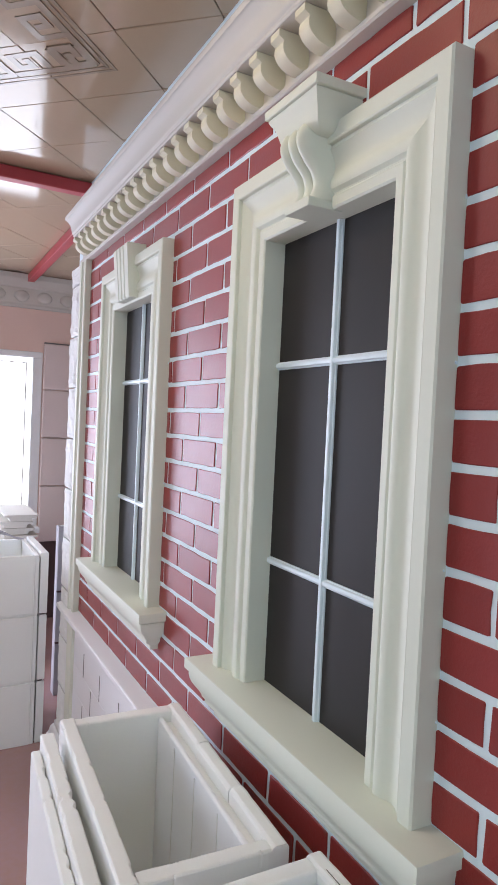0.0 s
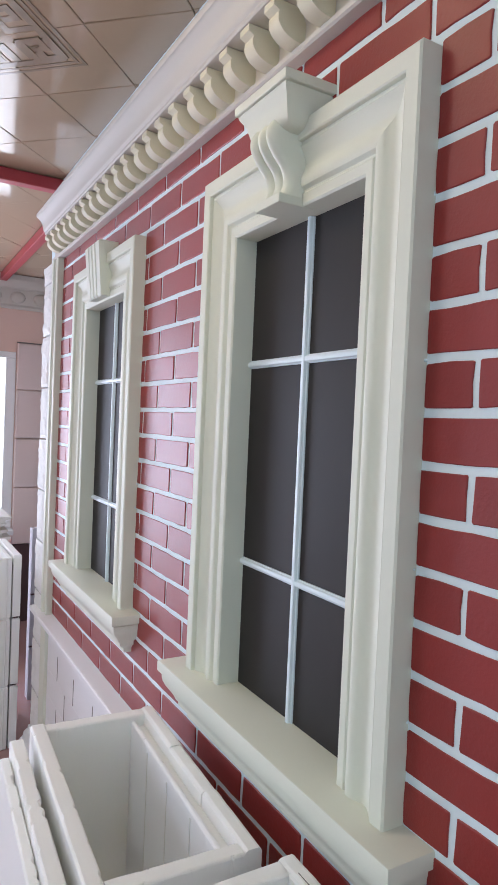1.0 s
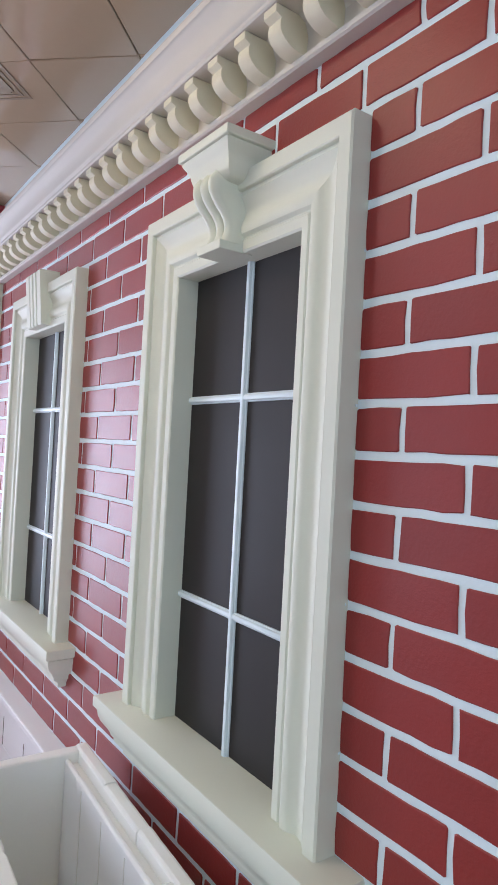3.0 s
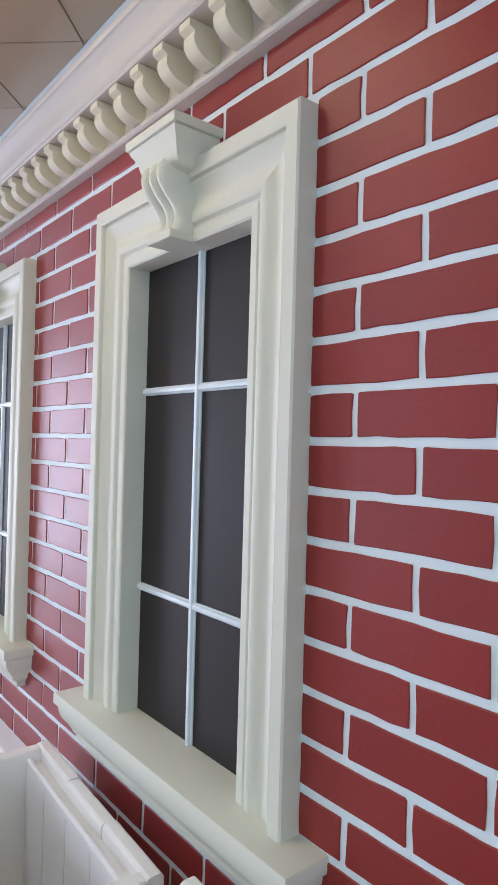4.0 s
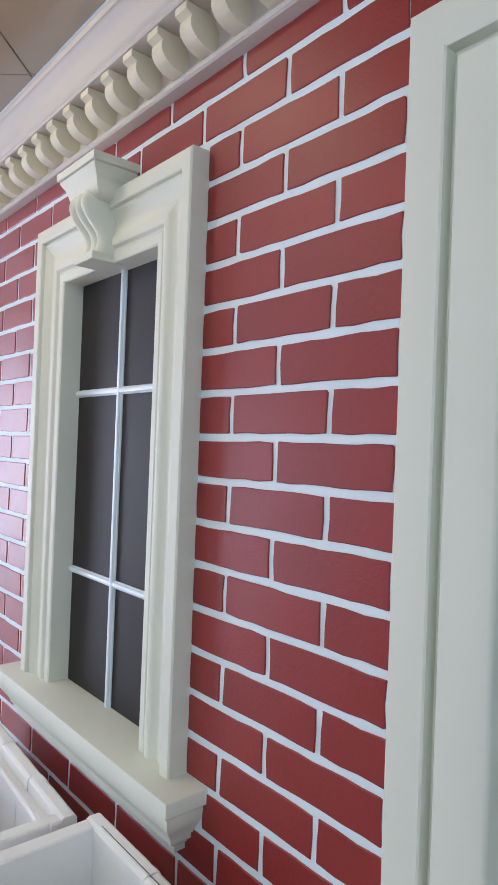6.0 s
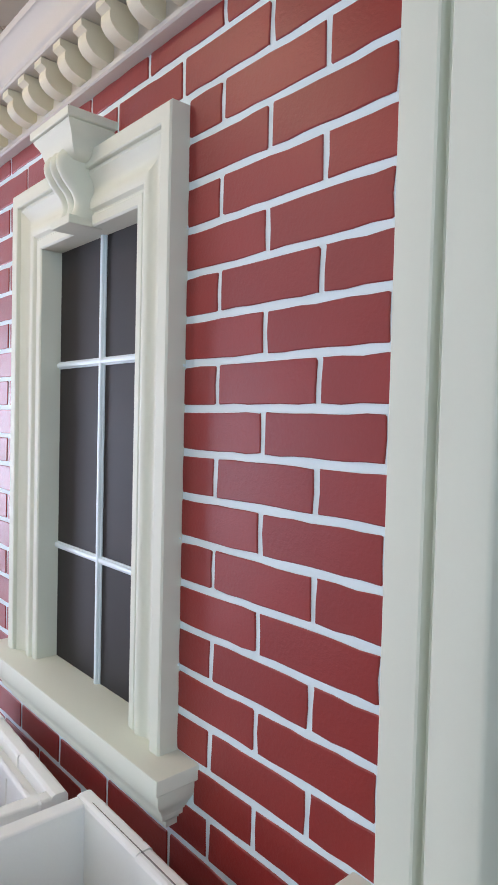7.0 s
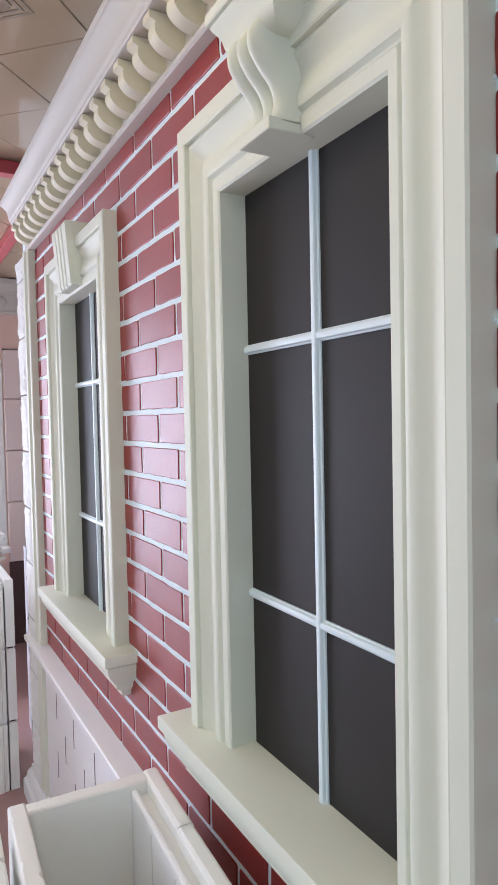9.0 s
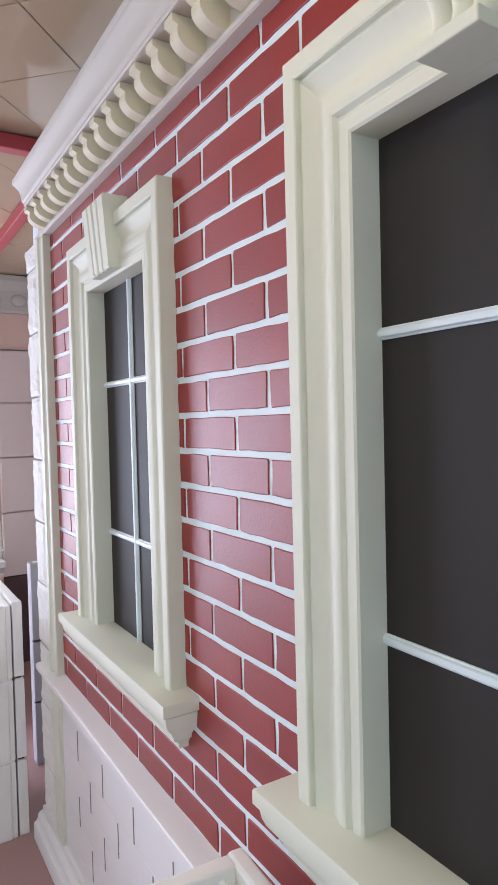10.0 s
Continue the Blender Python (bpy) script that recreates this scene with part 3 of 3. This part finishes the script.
def hollow_column(label, m, w, d, top, seed, double_right=True):
    """A square hollow casing open at the top; its origin is the back right corner at floor height."""
    ob = thing("hollow_column_casing", label, "column casing", "hollow casings by the wall")
    ob.matrix_world = m
    h = top - FLOOR
    t = 0.032
    for nm, b in (("side_panel", notched_board(-w, -w + t, -d, 0, 0, h, seed)),
                  ("back_panel", notched_board(-w + t, -t, -t, 0, 0, h - 0.002, seed + 1, 0.003)),
                  ("front_panel", notched_board(-w + t, -t, -d, -d + t, 0, h - 0.004, seed + 2, 0.004)),
                  ("side_panel", notched_board(-t, 0.0, -d, -d * 0.68, 0, h, seed + 3, 0.001, 0.007)),
                  ("side_panel", notched_board(-t - 0.0015, -0.001, -d * 0.68 + 0.002, -d * 0.36, 0, h - 0.001, seed + 5, 0.001, 0.007)),
                  ("side_panel", notched_board(-t, 0.0, -d * 0.36 + 0.002, 0, 0, h, seed + 6, 0.001, 0.007))):
        part(nm, b, FOAM, ob)
    if not double_right:
        part("seam", box(-0.0215, -0.0200, -d + 0.02, -0.04, h - 0.003, h + 0.0006), GROOVE, ob, "thin dark seam")
    if double_right:
        part("lining", notched_board(-t - 0.032, -t - 0.020, -d + t, -t, 0.03, h - 0.016, seed + 4, 0.005), FOAM_IN, ob, "thin white inner lining board")
        part("filler", box(-t - 0.0205, -t, -d + t, -t, h - 0.10, h - 0.030), FOAM, ob)
        for q in range(1, 4):
            y0 = -d + t + q * (d - 2 * t) / 4
            part("seam", box(-t - 0.0335, -t - 0.0315, y0, y0 + 0.002, 0.05, h - 0.030), FOAM, ob)
    # added white plate, set high to bounce light onto the inner walls
    part("raised_bottom", box(-w + t, -t, -d + t, -t, h - 0.42, h - 0.40), FOAM_IN, ob)
    return ob


hollow_column("open-topped hollow cream foam column casing with chipped rim", pose(0.641, 1.518, FLOOR, 0, 0, -3.0), 0.290, 0.570, 0.755, 3)
hollow_column("open-topped hollow cream foam column casing nearest the sill", pose(0.613, 0.857, FLOOR, 0, 0, -0.5), 0.36, 0.56, 0.800, 21, False)
bd = thing("foam_board", "cream foam board leaning beside the hollow casing", "board")
bd.matrix_world = pose(0.333, 1.505, FLOOR, 0, 0, -3.0)
part("board", notched_board(-0.030, 0.0, -0.72, 0, 0, 0.862, 41, 0.009), FOAM, bd)
part("facing", notched_board(-0.052, -0.0315, -0.72, -0.03, 0, 0.842, 43, 0.006), FOAM, bd)


def grooved_casing(label, x0, x1, y0, y1, top, seams, FOAM=FOAM, core=FOAM):
    ob = thing("grooved_casing", label, "column casing", "grooved casings at the back")
    zs = [FLOOR, *seams, top]
    for za, zb in zip(zs, zs[1:]):
        lift = 0.012 if za > FLOOR else 0.0
        part("front_panel", box(x0, x1 - 0.02, y0, y0 + 0.022, za + lift, zb, 0.003), FOAM, ob)
        part("side_panel", box(x1 - 0.020, x1 + 0.0, y0 + 0.004, y1, za + lift * 0.8, zb, 0.003), FOAM, ob)
        if lift:
            part("seam", box(x0 + 0.004, x1 - 0.004, y0 + 0.009, y1 - 0.01, za, za + lift), core, ob)
    part("side_panel", box(x0, x0 + 0.02, y0 + 0.0225, y1, FLOOR, top, 0.003), FOAM, ob)
    part("back_panel", box(x0 + 0.02, x1 - 0.02, y1 - 0.02, y1, FLOOR, top, 0.003), FOAM_IN, ob)
    part("raised_bottom", box(x0 + 0.02, x1 - 0.02, y0 + 0.0225, y1 - 0.0205, FLOOR + 0.3, FLOOR + 0.32), FOAM_IN, ob)
    return ob


grooved_casing("tall cream hollow casing with cross grooves on the floor", 0.05, 0.588, 3.16, 3.60, 0.785, (0.175, 0.495))
sl = thing("white_slab", "thin white slab standing beside the grooved casing", "board")
for za, zb in ((FLOOR, 0.175), (0.185, 0.495), (0.505, 0.795)):
    part("slab", notched_board(0.595, 0.631, 3.17, 3.60, za, zb, 61 + za, 0.004), FOAM, sl)
part("core", box(0.601, 0.624, 3.18, 3.59, FLOOR, 0.775), DARK, sl, "dark gap between the slabs")
# its foam is darkened to stand for the shade there
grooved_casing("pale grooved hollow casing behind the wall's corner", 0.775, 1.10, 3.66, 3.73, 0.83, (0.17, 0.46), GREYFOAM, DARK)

cables = thing("cable_bundle", "thin grey cables draped over the grooved casing", "cable")
for q in range(3):
    cu = bpy.data.curves.new("cable", 'CURVE')
    cu.dimensions, cu.bevel_depth, cu.bevel_resolution = '3D', 0.0035, 2
    sp = cu.splines.new('BEZIER')
    pts = [(0.07, 3.585 + q * 0.006, 0.789), (0.26, 3.585 + q * 0.004, 0.823 + q * 0.009), (0.42, 3.58, 0.827 + q * 0.009), (0.575 - q * 0.012, 3.565, 0.789)]
    sp.bezier_points.add(len(pts) - 1)
    for bp0, p in zip(sp.bezier_points, pts):
        bp0.co = p
        bp0.handle_left_type = bp0.handle_right_type = 'AUTO'
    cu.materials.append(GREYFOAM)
    new("cable", cu).parent = cables

r = random.Random(9)
for q in range(22):
    z = FLOOR + q * 0.0425
    tr = thing("moulding_length", "short length of white cornice moulding in a stack", "moulding", "stacked mouldings")
    dx, dy = r.uniform(-0.02, 0.012), r.uniform(-0.02, 0.02)
    prof = [(0.02, 0.0), (0.15, 0.0), (0.154, 0.018), (0.180, 0.024), (0.190, 0.030), (0.190, 0.039), (-0.010, 0.039), (-0.012, 0.030), (0.015, 0.022)]
    bm = bmesh.new()
    a = [bm.verts.new((0.565 + dx + x, 4.25 + dy, z + zz)) for x, zz in prof]
    b = [bm.verts.new((0.565 + dx + x, 4.75 + dy, z + zz)) for x, zz in prof]
    for i in range(len(prof)):
        j = (i + 1) % len(prof)
        bm.faces.new((a[i], a[j], b[j], b[i]))
    bm.faces.new(a)
    bm.faces.new(b)
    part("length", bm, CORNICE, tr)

# ---------- bricks ----------
COURSE, PITCH, JOINT, LINE, COL = 0.0736, 0.2160, 0.0130, 1.5575, 0.632
meshes = {}


def brick_mesh(length, height, variant):
    k = (round(length, 3), round(height, 3), variant)
    if k in meshes:
        return meshes[k]
    r = random.Random(hash(k) % 9973)
    n = max(1, min(7, int(length / 0.03)))
    k0, hl, hh = 0.0016, length / 2, height / 2
    rim = [(-hl + k0, -hh)] + [(-hl + length * i / n, -hh) for i in range(1, n)] + [(hl - k0, -hh), (hl, -hh + k0), (hl, 0), (hl, hh - k0), (hl - k0, hh)]
    rim += [(hl - length * i / n, hh) for i in range(1, n)] + [(-hl + k0, hh), (-hl, hh - k0), (-hl, 0), (-hl, -hh + k0)]
    if length < 0.02:
        rim = [(-hl, -hh), (hl, -hh), (hl, 0), (hl, hh), (-hl, hh), (-hl, 0)]
    rim = [(a + r.uniform(-0.0016, 0.0016), b + r.uniform(-0.0013, 0.0013)) for a, b in rim]
    bm = bmesh.new()
    lo = [bm.verts.new((0.002, a, b)) for a, b in rim]
    mid = [bm.verts.new((-0.0015, a, b)) for a, b in rim]
    hi = [bm.verts.new((-0.0026, a * (1 - 0.0026 / length), b * (1 - 0.0026 / height))) for a, b in rim]
    for a, b in ((lo, mid), (mid, hi)):
        for i in range(len(rim)):
            j = (i + 1) % len(rim)
            bm.faces.new((a[i], a[j], b[j], b[i]))
    bm.faces.new(hi)
    meshes[k] = mesh_of("brick", bm, BRICK)
    return meshes[k]


rb = random.Random(12)


def line_z(row):
    return LINE + row * COURSE


first = int((LEDGE - LINE) / COURSE) - 2
for row in range(first, 9):
    ztop, zbot = line_z(row) - JOINT / 2, line_z(row - 1) + JOINT / 2
    zbot, ztop = max(zbot, LEDGE + 0.001), min(ztop, EAVE - 0.001)
    if ztop - zbot < 0.012:
        continue
    off = COL + (0 if row % 2 == 0 else PITCH / 2)
    zm = (zbot + ztop) / 2
    k0 = int((START - off) / PITCH) - 1
    for k in range(k0, 14):
        a, b = off + k * PITCH + 0.0053, off + (k + 1) * PITCH - 0.0053
        a, b = max(a, -0.95), min(b, 2.829)
        if 0.29 < a < 0.33:
            a = 0.306
        pieces = [(a, b)]
        for c in CENTRES:
            hw = HALF if zm > SILL else (0.0 if zm < 0.79 else 0.38)
            if zbot > TOP:
                hw = 0
            if hw:
                pieces = [s for p, q in pieces for s in ((p, min(q, c - hw - 0.001)), (max(p, c + hw + 0.001), q))]
        for p, q in pieces:
            if q - p < (0.04 if q < 0.33 else 0.006):
                continue
            ob = new("brick", brick_mesh(q - p, ztop - zbot, rb.randrange(3)))
            ob.parent = wall_e
            ob.location = (W - 0.0001 + rb.uniform(-0.0004, 0.0004), (p + q) / 2, zm)

# ---------- lumps of joint paint where the bricks meet the frames ----------
rc = random.Random(31)
bm = bmesh.new()
for cc in CENTRES:
    for side in (-1, 1):
        for row in range(first, 9):
            zz = line_z(row)
            if not SILL + 0.02 < zz < TOP - 0.01:
                continue
            for q in range(rc.choice((0, 1, 1, 2))):
                s0 = rc.uniform(0.0014, 0.0030)
                m0 = Matrix.Translation((W - 0.001 - rc.uniform(0, 0.005), cc + side * (HALF + 0.0005), zz + rc.uniform(-0.010, 0.010))) @ Matrix.Diagonal((s0 * 0.9, s0, s0 * rc.uniform(1.0, 1.9), 1))
                bmesh.ops.create_icosphere(bm, subdivisions=1, radius=1.0, matrix=m0)
lumps = part("caulk", bm, MORTAR, wall_e, "white lumps of joint paint", True)
